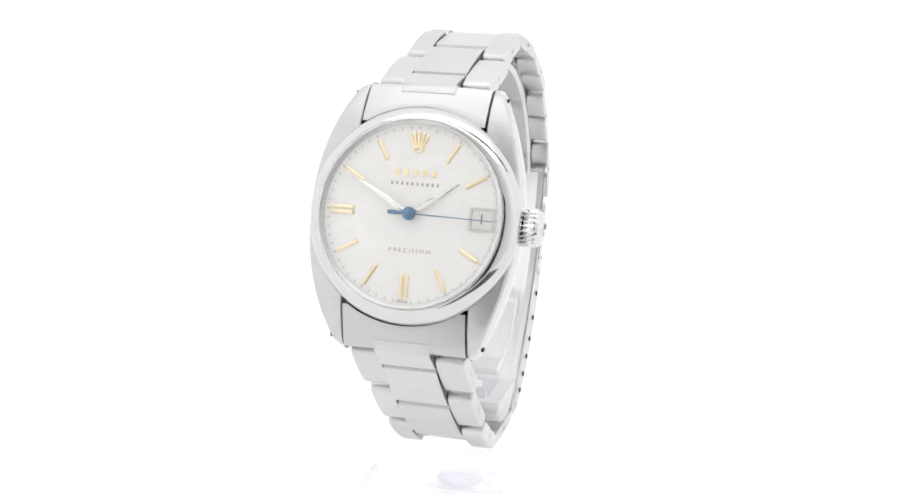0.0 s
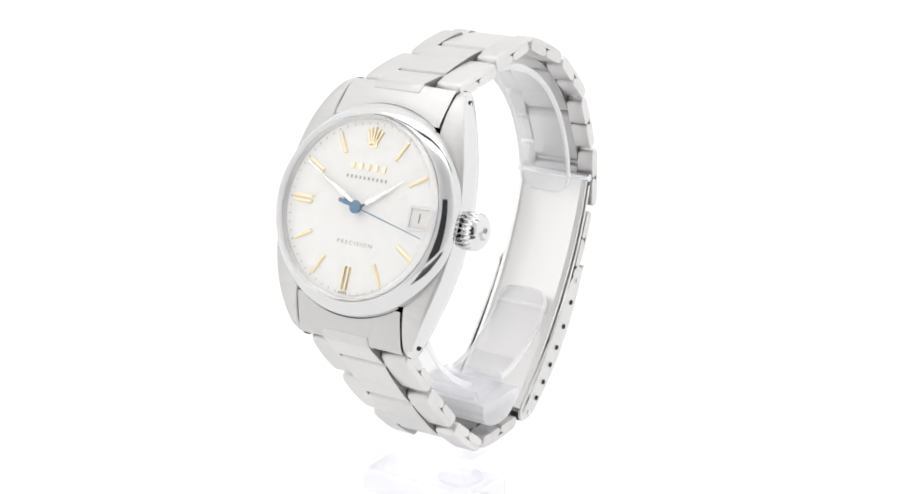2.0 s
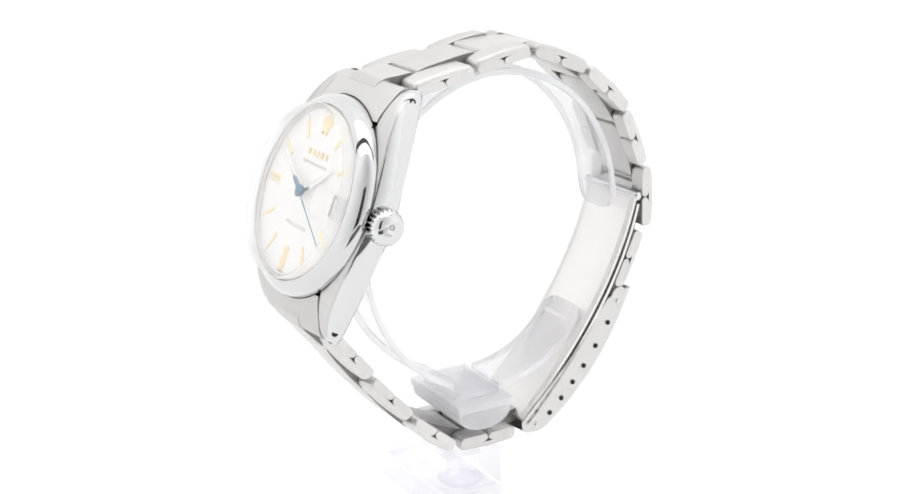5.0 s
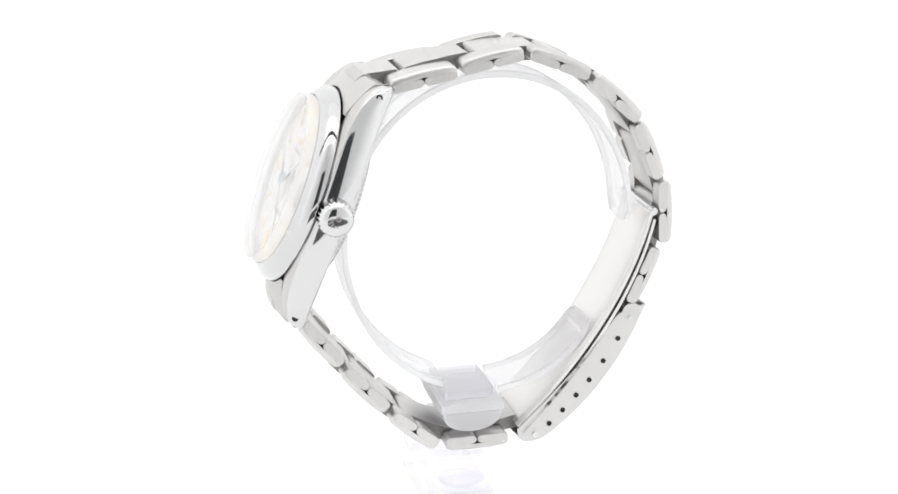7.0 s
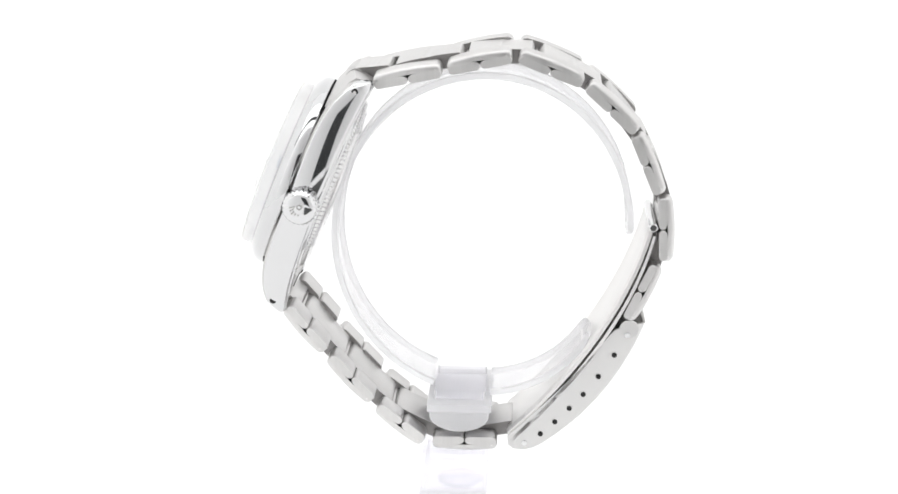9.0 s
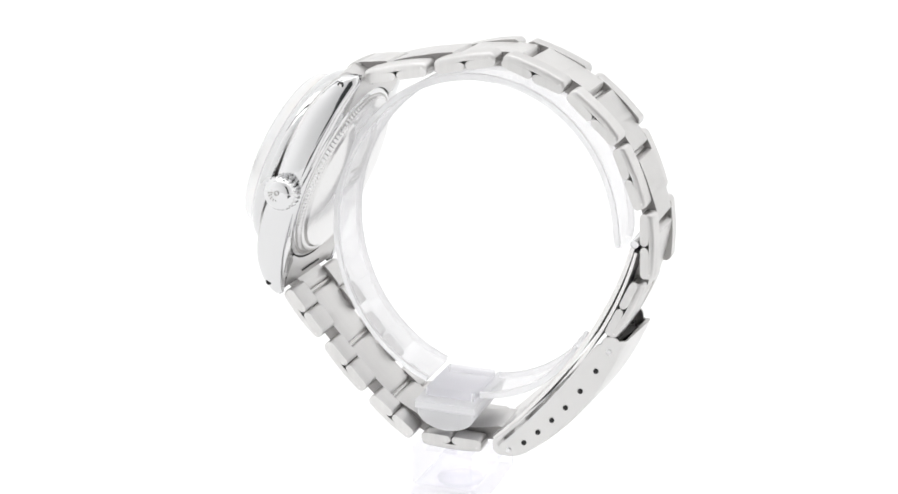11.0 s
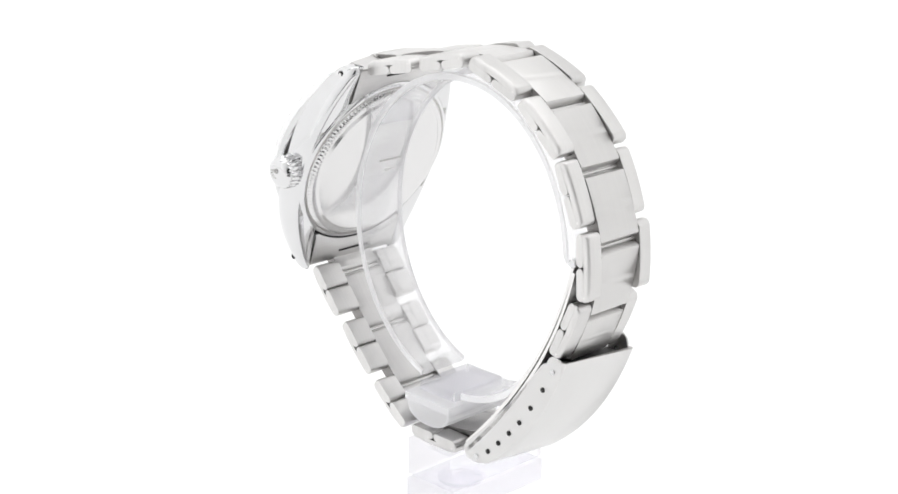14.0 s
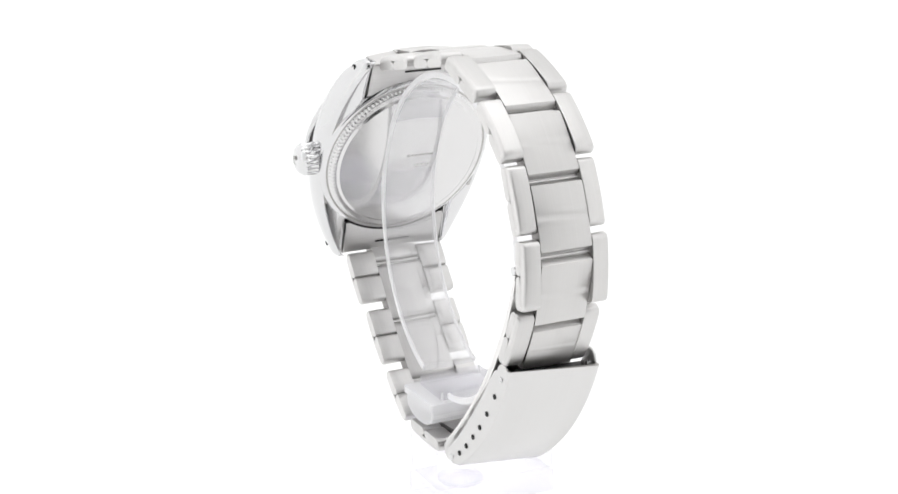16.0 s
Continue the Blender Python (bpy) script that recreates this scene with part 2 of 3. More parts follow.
def lug_strip(bm, side):
    rings = []
    ys = [-22.0, -21.8, -21.4, -20.8, -20] + [-19 + 38 * k / 38 for k in range(39)] + [20, 20.8, 21.4, 21.8, 22.0]
    for y in ys:
        a = abs(y)
        xo, zt, zb = outer_x(a), top_z(a), back_z(a)
        xi = 10.5
        rim = 1.0 if a < 21.5 else 0.35
        h = zt - zb
        pts = [(xi, zb + 0.25), (xi, zt - 0.2), (xi + 0.2, zt), (xo - 0.75, zt - 0.12)]
        for k in range(13):
            u = k / 12
            pts.append((xo - 0.45 + 0.55 * math.sin(math.pi * (0.1 + 0.8 * u)), zt - 0.5 - (h - 0.5 - 0.55 * rim) * u))
        pts += [(xo - 0.75, zb + 0.14), (xo - 1.4, zb), (xi + 0.3, zb)]
        rings.append([(side * x, y, z) for x, z in pts])
    loft(bm, rings)


def case_mesh():
    bm = bmesh.new()
    for s in (-1, 1):
        lug_strip(bm, s)
    lathe(bm, [(0, -3.2), (16.0, -3.2), (17.2, -3.3), (17.3, -7.5), (17.0, -8.1), (16.2, -8.45), (0, -8.45)], 96)
    bmesh.ops.recalc_face_normals(bm, faces=bm.faces)
    # 2 paints the bezel gap's shade, 3 the shade between the lugs
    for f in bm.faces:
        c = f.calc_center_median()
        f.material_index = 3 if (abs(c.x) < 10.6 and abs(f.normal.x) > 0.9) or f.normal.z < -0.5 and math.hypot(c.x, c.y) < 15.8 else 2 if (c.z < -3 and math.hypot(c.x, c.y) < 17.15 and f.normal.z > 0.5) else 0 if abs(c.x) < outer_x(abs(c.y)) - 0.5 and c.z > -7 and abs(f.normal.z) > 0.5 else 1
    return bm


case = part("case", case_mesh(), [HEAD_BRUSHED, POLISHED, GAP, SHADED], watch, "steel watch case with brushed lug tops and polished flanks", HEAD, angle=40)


def hole(parent, centre, axis, r, depth=0.12, name="hole", mat=DARK, label=""):
    bm = bmesh.new()
    lathe(bm, [(0, depth), (r * 0.85, depth), (r, depth * 0.4), (r, -0.3), (0, -0.3)], 16)
    m = Matrix.Translation(centre) @ Vector((0, 0, 1)).rotation_difference(Vector(axis)).to_matrix().to_4x4()
    bm.transform(m)
    return bm


# uncut lug holes: dark discs paint the shade inside them
for sx in (-1, 1):
    for sy in (-1, 1):
        xo = outer_x(19.8)
        part("lug_hole", hole(case, (sx * (xo + 0.02), sy * 19.8, -6.55), (sx, 0, 0), 0.58), DARK, case, "drilled lug hole, its shade a dark disc", HEAD)

for sx in (-1, 1):
    part("spring_bar_end", hole(case, (sx * (outer_x(19.8) + 0.06), 19.8, -6.55), (sx, 0, 0), 0.3, 0.12), BLADE, case, "bright spring bar end in the lug hole", HEAD)

# bezel, rehaut, dial
bm = bmesh.new()
lathe(bm, [(15.02, -0.6), (15.02, 0.5), (15.2, 0.72), (15.4, 0.68), (15.8, 0.47), (16.3, 0.12), (16.8, -0.3), (17.15, -0.75), (17.34, -1.25), (17.42, -1.75), (17.4, -2.2), (17.2, -2.42), (16.2, -2.75), (15.2, -2.75)], 128, wrap=True)
bmesh.ops.recalc_face_normals(bm, faces=bm.faces)
# the bezel's underside takes the painted gap shade
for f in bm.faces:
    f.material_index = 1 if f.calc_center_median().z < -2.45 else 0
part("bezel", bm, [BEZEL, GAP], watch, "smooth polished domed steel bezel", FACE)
bm = bmesh.new()
lathe(bm, [(14.98, -0.3), (14.4, -0.2), (14.5, 0.2), (14.98, 0.5)], 128, wrap=True)
part("rehaut", bm, SATIN, watch, "pale steel ring round the dial", FACE)
bm = bmesh.new()
lathe(bm, [(0, 0.0), (14.5, 0.0), (14.5, -0.4), (0, -0.4)], 96)
dial = part("dial", bm, DIAL, watch, "cream silvered dial with fine mottling", FACE)


def clock(deg):
    """Turns head space so that y points to this angle of the dial, clockwise from twelve."""
    return Matrix.Rotation(-radians(deg), 4, "Z")


def baton(w, r0, r1, h=0.32):
    """A raised marker with two sloping facets, along y."""
    bm = bmesh.new()
    e = 0.25
    lo = [(-w / 2, r0, 0.02), (w / 2, r0, 0.02), (w / 2, r1, 0.02), (-w / 2, r1, 0.02)]
    mid = [(x, y, h * 0.6) for x, y, z in lo]
    top = [(-w * 0.2, r0 + e, h), (w * 0.2, r0 + e, h), (w * 0.2, r1 - e, h), (-w * 0.2, r1 - e, h)]
    loft(bm, [lo, mid, top])
    return bm


for hour in (1, 2, 4, 5, 6, 7, 8, 9, 10, 11):
    if hour in (6, 9):
        bm = bmesh.new()
        for dx in (-0.42, 0.42):
            b2 = baton(0.55, 9.5, 13.4)
            b2.transform(Matrix.Translation((dx, 0, 0)))
            tmp = bpy.data.meshes.new("tmp")
            b2.to_mesh(tmp)
            b2.free()
            bm.from_mesh(tmp)
            bpy.data.meshes.remove(tmp)
    else:
        bm = baton(0.62, 9.7, 13.4)
    part("hour_marker", bm, GOLD, dial, "raised gilt baton hour marker", FACE @ clock(30 * hour), angle=20)

# fan-shaped applied emblem at twelve
bm = bmesh.new()
for k in range(5):
    a = radians((k - 2) * 12.5)
    b2 = baton(0.46, 1.2, 4.0 - 0.16 * abs(k - 2), 0.3)
    b2.transform(Matrix.Translation((0, 9.35, 0)) @ Matrix.Rotation(-a, 4, "Z"))
    tmp = bpy.data.meshes.new("tmp")
    b2.to_mesh(tmp)
    b2.free()
    bm.from_mesh(tmp)
    bpy.data.meshes.remove(tmp)
ring = [(0.95 * math.cos(2 * math.pi * k / 24), 10.3 + 0.48 * math.sin(2 * math.pi * k / 24)) for k in range(24)]
hollow = [(0.6 * math.cos(2 * math.pi * k / 24), 10.3 + 0.24 * math.sin(2 * math.pi * k / 24)) for k in range(24)]
loft(bm, [[(x, y, 0.02) for x, y in ring], [(x, y, 0.28) for x, y in ring], [(x, y, 0.28) for x, y in hollow], [(x, y, 0.02) for x, y in hollow]], wrap=True)
part("emblem", bm, GOLD, dial, "applied gilt fan-shaped emblem", FACE, angle=20)

# printed minute ticks
bm = bmesh.new()
for k in range(60):
    b2 = baton(0.10 if k % 5 else 0.16, 13.6, 14.05, 0.03)
    b2.transform(clock(6 * k))
    tmp = bpy.data.meshes.new("tmp")
    b2.to_mesh(tmp)
    b2.free()
    bm.from_mesh(tmp)
    bpy.data.meshes.remove(tmp)
tagged(part("minute_track", bm, PALE_INK, dial, "fine printed minute ticks", FACE), kind="stuff")

# maker's line and model line as plain bars
for k in range(5):
    bm = bmesh.new()
    x = -3.05 + 1.52 * k
    box(bm, x - 0.4, x + 0.4, 6.1, 7.15, 0.02, 0.18, 0.08)
    part("gilt_bar", bm, GOLD, dial, "small gilt bar", FACE)
for k in range(10):
    bm = bmesh.new()
    x = -3.7 + 0.84 * k
    box(bm, x - 0.17, x + 0.17, 4.6, 5.1, 0.01, 0.04, 0.02)
    part("print_bar", bm, PALE_INK, dial, "small grey printed bar", FACE)
for k in range(5):
    bm = bmesh.new()
    x = -0.75 + 0.36 * k
    box(bm, x - 0.12, x + 0.12, -14.0, -13.65, 0.01, 0.04, 0.01)
    part("print_bar", bm, PALE_INK, dial, "small grey printed bar", FACE)


def lettering(text, size, spacing=1.0, wide=0.0):
    cu = bpy.data.curves.new("letters", "FONT")
    cu.body, cu.size, cu.align_x, cu.align_y, cu.extrude, cu.space_character, cu.resolution_u = text, size, "CENTER", "CENTER", 0.015, spacing, 3
    ob = bpy.data.objects.new("letters", cu)
    me = bpy.data.meshes.new_from_object(ob)
    bm = bmesh.new()
    bm.from_mesh(me)
    bpy.data.meshes.remove(me)
    bpy.data.objects.remove(ob)
    bpy.data.curves.remove(cu)
    if wide:
        xs = [v.co.x for v in bm.verts]
        bm.transform(Matrix.Diagonal((wide / (max(xs) - min(xs)), 1, 1, 1)))
    return bm


part("lettering", lettering("PRECISION", 0.9, 1.42, 6.8), PALE_INK, dial, "fine grey printed word", FACE @ Matrix.Translation((0.35, -5.75, 0.02)))

# date window with its bevelled frame and the disc beneath
bm = bmesh.new()
for a, b in (((9.5, 13.6), (1.5, 1.85)), ((9.5, 13.6), (-1.85, -1.5)), ((9.5, 9.85), (-1.48, 1.48)), ((13.25, 13.6), (-1.48, 1.48))):
    box(bm, a[0], a[1], b[0], b[1], 0.02, 0.22, 0.08)
date = part("date_window", bm, SATIN, dial, "bevelled steel date frame", FACE)
bm = bmesh.new()
box(bm, 9.86, 13.24, -1.47, 1.47, 0.01, 0.04, 0.01)
part("date_disc", bm, DATE_WHITE, date, "white date disc", FACE)
part("date_numeral", lettering("1", 2.2), INK, date, "dark printed date numeral", FACE @ Matrix.Translation((11.5, 0, 0.06)))


def hand(length, wide, z, tail=0.0):
    bm = bmesh.new()
    n = [(-0.22, -tail), (-0.28, 1.0), (-wide / 2, 2.6), (-wide * 0.36, length * 0.6), (-0.1, length), (0.1, length), (wide * 0.36, length * 0.6), (wide / 2, 2.6), (0.28, 1.0), (0.22, -tail)]
    loft(bm, [[(x, y, z) for x, y in n], [(x, y, z + 0.07) for x, y in n], [(x * 0.35, y * 0.985, z + 0.16) for x, y in n]])
    lathe(bm, [(0, z), (0.85, z), (0.85, z + 0.2), (0, z + 0.2)], 24)
    return bm


part("hour_hand", hand(9.2, 0.95, 0.55), HAND, watch, "tapered silvered hour hand", FACE @ clock(54.8), angle=15)
part("minute_hand", hand(12.9, 0.85, 0.95), HAND, watch, "tapered silvered minute hand", FACE @ clock(298.3), angle=15)
bm = bmesh.new()
n = [(-0.11, 0), (-0.06, 13.6), (0.06, 13.6), (0.11, 0)]
loft(bm, [[(x, y, 1.32) for x, y in n], [(x, y, 1.42) for x, y in n]])
n = [(-0.14, 0), (0.14, 0), (0.36, -2.2), (0.34, -3.3), (0.2, -3.55), (-0.2, -3.55), (-0.34, -3.3), (-0.36, -2.2)]
loft(bm, [[(x, y, 1.31) for x, y in n], [(x, y, 1.45) for x, y in n]])
lathe(bm, [(0, 0.9), (0.8, 0.9), (1.08, 1.25), (1.08, 1.5), (0.8, 1.62), (0.35, 1.62), (0.3, 1.75), (0, 1.78)], 32)
second_hand = part("second_hand", bm, BLUED, watch, "thin blued sweep seconds hand with a broad tail")

# crystal: thin acrylic shell with a date lens
bm = bmesh.new()
R = 14.95
lathe(bm, [(R, 0.58), (R, 2.35), (R - 0.12, 2.6), (R - 0.45, 2.78), (11, 3.05), (6, 3.25), (0, 3.3)], 96)
lathe(bm, [(0, 2.5), (6, 2.45), (11, 2.27), (R - 1.0, 2.1), (R - 0.7, 1.85), (R - 0.65, 0.58), (R, 0.58)], 96)
bmesh.ops.remove_doubles(bm, verts=bm.verts, dist=0.002)
for f in bm.faces:
    c = f.calc_center_median()
    f.material_index = 1 if abs(f.normal.z) < 0.5 and math.hypot(c.x, c.y) > R - 0.3 else 0
crystal = part("crystal", bm, [CRYSTAL, CRYSTAL_WALL], watch, "clear domed acrylic crystal", FACE, angle=25)
crystal.visible_shadow = False
bm = bmesh.new()
rows = [(0.0, 0.55), (0.8, 0.52), (1.6, 0.43), (2.3, 0.29), (2.8, 0.12), (2.9, -0.05), (0, -0.05)]
lathe(bm, rows, 40)
bm.transform(Matrix.Translation((10.6, 0, 3.12)) @ Matrix.Rotation(radians(4.5), 4, "Y") @ Matrix.Diagonal((0.85, 1.05, 1, 1)))
lens = part("date_lens", bm, CRYSTAL, crystal, "small clear magnifying lens over the date", FACE)
lens.visible_shadow = False


# crown with flutes and domed cap
def crown():
    bm = bmesh.new()
    steps = 144
    rows = []
    for x, r, depth in ((16.6, 2.0, 0), (17.35, 2.0, 0), (17.4, 2.45, 0.1), (17.6, 2.75, 0.24), (19.7, 2.75, 0.24), (19.95, 2.62, 0.10), (20.05, 2.5, 0), (20.5, 2.3, 0), (20.85, 1.9, 0), (21.0, 1.3, 0), (21.05, 0.3, 0)):
        ring = []
        for k in range(steps):
            a = 2 * math.pi * k / steps
            rr = 1.12 * r - depth * (0.5 - 0.5 * math.cos(24 * a)) ** 0.7
            ring.append((x, rr * math.cos(a), rr * math.sin(a)))
        rows.append(ring)
    loft(bm, rows)
    bm.transform(Matrix.Translation((0, -0.1, -5.3)))
    return bm


crown_part = part("crown", crown(), POLISHED, watch, "fluted polished steel winding crown", HEAD, angle=50)
bm = bmesh.new()
for k in range(5):
    b2 = bmesh.new()
    box(b2, -0.12, 0.12, 0.75, 2.0 - 0.12 * abs(k - 2), -0.04, 0.05, 0.03)
    fan = Matrix.Rotation(radians(180 - 22 + (k - 2) * 17), 4, "X") @ Matrix.Rotation(radians(90), 4, "Y")
    b2.transform(Matrix.Translation((20.98, 0.55, -5.15)) @ fan)
    tmp = bpy.data.meshes.new("tmp")
    b2.to_mesh(tmp)
    b2.free()
    bm.from_mesh(tmp)
    bpy.data.meshes.remove(tmp)
b2 = bmesh.new()
lathe(b2, [(0.28, 0.0), (0.28, 0.12), (0.46, 0.12), (0.46, 0.0)], 20, wrap=True)
b2.transform(Matrix.Translation((21.05, 0.3, -5.2)) @ Matrix.Rotation(radians(90), 4, "Y"))
tmp = bpy.data.meshes.new("tmp")
b2.to_mesh(tmp)
b2.free()
bm.from_mesh(tmp)
bpy.data.meshes.remove(tmp)
part("crown_emblem", bm, SHADED, crown_part, "raised fan of short bars", HEAD)

# case back with coin edge
bm = bmesh.new()
steps = 360
rows = []
for r, z, d in ((15.9, -8.1, 0), (15.9, -8.4, 0), (15.75, -8.55, 0.22), (15.4, -9.05, 0.22), (15.15, -9.15, 0), (14.4, -9.2, 0), (13.9, -9.55, 0), (8, -9.95, 0), (1, -10.0, 0)):
    rows.append([((r - d * (k % 3 == 0)) * math.cos(2 * math.pi * k / steps), (r - d * (k % 3 == 0)) * math.sin(2 * math.pi * k / steps), z) for k in range(steps)])
loft(bm, rows)
case_back = part("case_back", bm, BACK, watch, "polished steel case back with fluted edge", HEAD, angle=30)
# two engraved lines, too worn to read
for count, x0, step, y0, tall, mat in ((7, -4.6, 0.8, 1.15, 0.42, SHADED), (4, -4.1, 0.8, -1.15, 0.42, SATIN)):
    for k in range(count):
        bm = bmesh.new()
        box(bm, x0 + step * k, x0 + step * k + 0.58, y0, y0 + tall, -10.03, -9.9, 0.02)
        part("engraved_bar", bm, mat, case_back, "small worn engraved bar", HEAD)


# end links between the lugs
def end_link(sign):
    bm = bmesh.new()
    cols = 25
    rings = []
    for k in range(cols):
        x = -10.22 + 20.44 * k / (cols - 1)
        y0 = math.sqrt(17.62 ** 2 - x * x) + (0.55 if abs(x) > 9.9 else 0)
        y1 = 21.5
        col = []
        for j in range(9):
            y = y0 + (y1 - y0) * j / 8
            d = max(0.0, math.hypot(x, y) - 17.62)
            col.append((x, sign * y, -2.5 - 0.42 * d - 0.013 * d * d - 0.12 * (j == 0) - 0.25 * (j == 8)))
        col.append((x, sign * (y1 + 0.15), -6.8))
        col.append((x, sign * (y1 - 0.15), -8.5))
        col.append((x, sign * (y1 - 0.6), -8.75))
        col.append((x, sign * (y0 + 0.1), -8.6))
        col.append((x, sign * (y0 - 0.5), -8.2))
        rings.append(col)
    loft(bm, rings)
    bmesh.ops.recalc_face_normals(bm, faces=bm.faces)
    # the wall facing the bezel is darkened for the shade of the gap
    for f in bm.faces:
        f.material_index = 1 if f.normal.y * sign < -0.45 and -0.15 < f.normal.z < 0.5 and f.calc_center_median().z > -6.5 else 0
    return bm


for s in (1, -1):
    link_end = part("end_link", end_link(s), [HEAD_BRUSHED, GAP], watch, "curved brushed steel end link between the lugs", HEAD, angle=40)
    # front end of the first centre link, let into the end link
    bm = bmesh.new()
    rings = []
    for x in (-4.55, -4.4, -2.2, 0.0, 2.2, 4.4, 4.55):
        row = []
        for y, up in ((20.05, -0.5), (20.05, 0.02), (20.2, 0.14), (20.8, 0.2), (21.4, 0.16), (21.75, -0.1), (21.85, -1.2), (21.2, -1.6)):
            d = max(0.0, math.hypot(x, y) - 17.62)
            row.append((x, s * y, -2.5 - 0.42 * d - 0.013 * d * d + up - (0.12 if abs(x) > 4.5 else 0)))
        rings.append(row)
    loft(bm, rings)
    part("link_tab", bm, HEAD_BRUSHED, link_end, "", HEAD, angle=30)
    # the slot is a dark bar in the colour of its shade
    bm = bmesh.new()
    box(bm, -3.6, 3.6, 19.2 * s, 19.5 * s, -8.83, -8.6, 0.05)
    part("slot", bm, DARK, link_end, "thin slot in its back, its shade a dark bar", HEAD)

# ---- bracelet: rows of side links and centre links along the loop ----
# each side link: start and end (x, z), half width of the bracelet there
UPPER = [((-14.4, -53.3), (-2.8, -51.1), 9.5, 0.5), ((-2.0, -50.9), (8.95, -48.7), 8.75, 0.5), ((10.0, -48.7), (20.9, -53.0), 8.5, 0.4), ((21.6, -53.5), (30.1, -61.3), 8.3, 0.2),
         ((30.0, -62.0), (34.4, -72.3), 7.95, 0.1), ((35.25, -72.8), (35.75, -84.3), 7.85, 0.05), ((34.3, -85.0), (29.6, -95.2), 7.85, 0.1)]
LOWER = [((-30.2, -93.3), (-23.5, -101.4), 9.8, 0.3), ((-22.9, -102.8), (-15.4, -111.0), 9.05, 0.38), ((-14.5, -112.3), (-6.3, -118.9), 8.75, 0.38), ((-4.8, -119.0), (7.0, -119.0), 8.3, 0.3)]
THICK = 2.55
HOLD = Vector((2.0, 0, -80.0))


def place(p, q):
    """Local link space (x along the link, y across, z outward) at the middle of two (x, z) points, and the length."""
    a, b = Vector((p[0], 0, p[1] + LIFT)), Vector((q[0], 0, q[1] + LIFT))
    along = (b - a).normalized()
    across = Vector((0, 1, 0))
    outward = along.cross(across)
    mid = (a + b) / 2
    if outward.dot(mid - HOLD - Vector((0, 0, LIFT))) < 0:
        along, outward = -along, -outward
    across = outward.cross(along)
    m = Matrix.Identity(4)
    for k, v in enumerate((along, across, outward, mid)):
        m.col[k][:3] = v
    return m, (b - a).length


def shell_outline(length, arch=0.28):
    """Outer leaf of a folded side link: a gentle arch whose ends curl round."""
    h = length / 2
    pts = []
    for k in range(13):
        u = -1 + 2 * k / 12
        pts.append((u * (h - 0.75), THICK / 2 + arch * (1 - u * u)))
    for k in range(1, 8):
        a = math.pi / 2 - math.pi * 0.8 * k / 7
        pts.append((h - 0.95 + 0.95 * math.cos(a), THICK / 2 - 1.1 + 1.1 * math.sin(a)))
    pts.append((h - 1.3, 0.12))
    pts.append((0.0, 0.32 + arch * 0.6))
    pts.append((-h + 1.3, 0.12))
    for k in range(7, 0, -1):
        a = math.pi / 2 - math.pi * 0.8 * k / 7
        pts.append((-(h - 0.95 + 0.95 * math.cos(a)), THICK / 2 - 1.1 + 1.1 * math.sin(a)))
    return pts


def side_link(parent, m, length, y0, y1):
    bm = bmesh.new()
    s = 1 if y1 > y0 else -1
    leaf = shell_outline(length)
    rings = []
    # the long outer edge is worn round
    for dy, drop, inset in ((0.0, 0.62, 0.3), (0.1, 0.36, 0.14), (0.3, 0.14, 0.04), (0.65, 0.0, 0.0)):
        rings.append([(u * (1 - 2 * inset / length), y0 + s * dy, v - drop * max(0.0, min(1.0, (v - 0.3) / 0.9))) for u, v in leaf])
    rings.append([(u, y1 - s * 0.1, v) for u, v in leaf])
    rings.append([(u * 0.985, y1, v - 0.08) for u, v in leaf])
    loft(bm, rings)
    tongue = length / 2 - 0.06
    edge = 0.06 if y1 > y0 else -0.06
    for s in (-1, 1):
        prism(bm, capsule(tongue - 0.05, 1.5, s * tongue / 2, -0.46), y0 - edge * 0.5, y1 + edge * 0.5, 0.12)
    # faces towards the centre links: a shaded copy of the steel darkens the gap
    bmesh.ops.recalc_face_normals(bm, faces=bm.faces)
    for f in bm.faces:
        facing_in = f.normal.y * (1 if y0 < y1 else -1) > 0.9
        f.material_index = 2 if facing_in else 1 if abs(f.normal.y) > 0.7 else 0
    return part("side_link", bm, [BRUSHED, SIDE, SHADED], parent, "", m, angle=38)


def centre_link(parent, m, length, half, arch=0.3):
    bm = bmesh.new()
    h = length / 2 - 0.34
    pts = []
    for k in range(13):
        u = -1 + 2 * k / 12
        pts.append((u * (h - 0.35), THICK / 2 + arch * (1 - u * u)))
    for k in range(1, 7):
        a = math.pi / 2 - math.pi * k / 6
        pts.append((h - 0.55 + 0.55 * math.cos(a), 0.08 + (THICK / 2 - 0.08) * math.sin(a)))
    for k in range(5):
        u = 0.8 - 1.6 * k / 4
        pts.append((u * h, -THICK / 2 + 0.25 * (1 - u * u)))
    for k in range(6, 0, -1):
        a = math.pi / 2 - math.pi * k / 6
        pts.append((-(h - 0.55 + 0.55 * math.cos(a)), 0.08 + (THICK / 2 - 0.08) * math.sin(a)))
    prism(bm, pts, -half, half, 0.12)
    bmesh.ops.recalc_face_normals(bm, faces=bm.faces)
    # side faces of the link in the darker steel
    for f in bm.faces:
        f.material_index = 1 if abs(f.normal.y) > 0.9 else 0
    return part("centre_link", bm, [BRUSHED, GAP_STEEL], parent, "", m, angle=38)


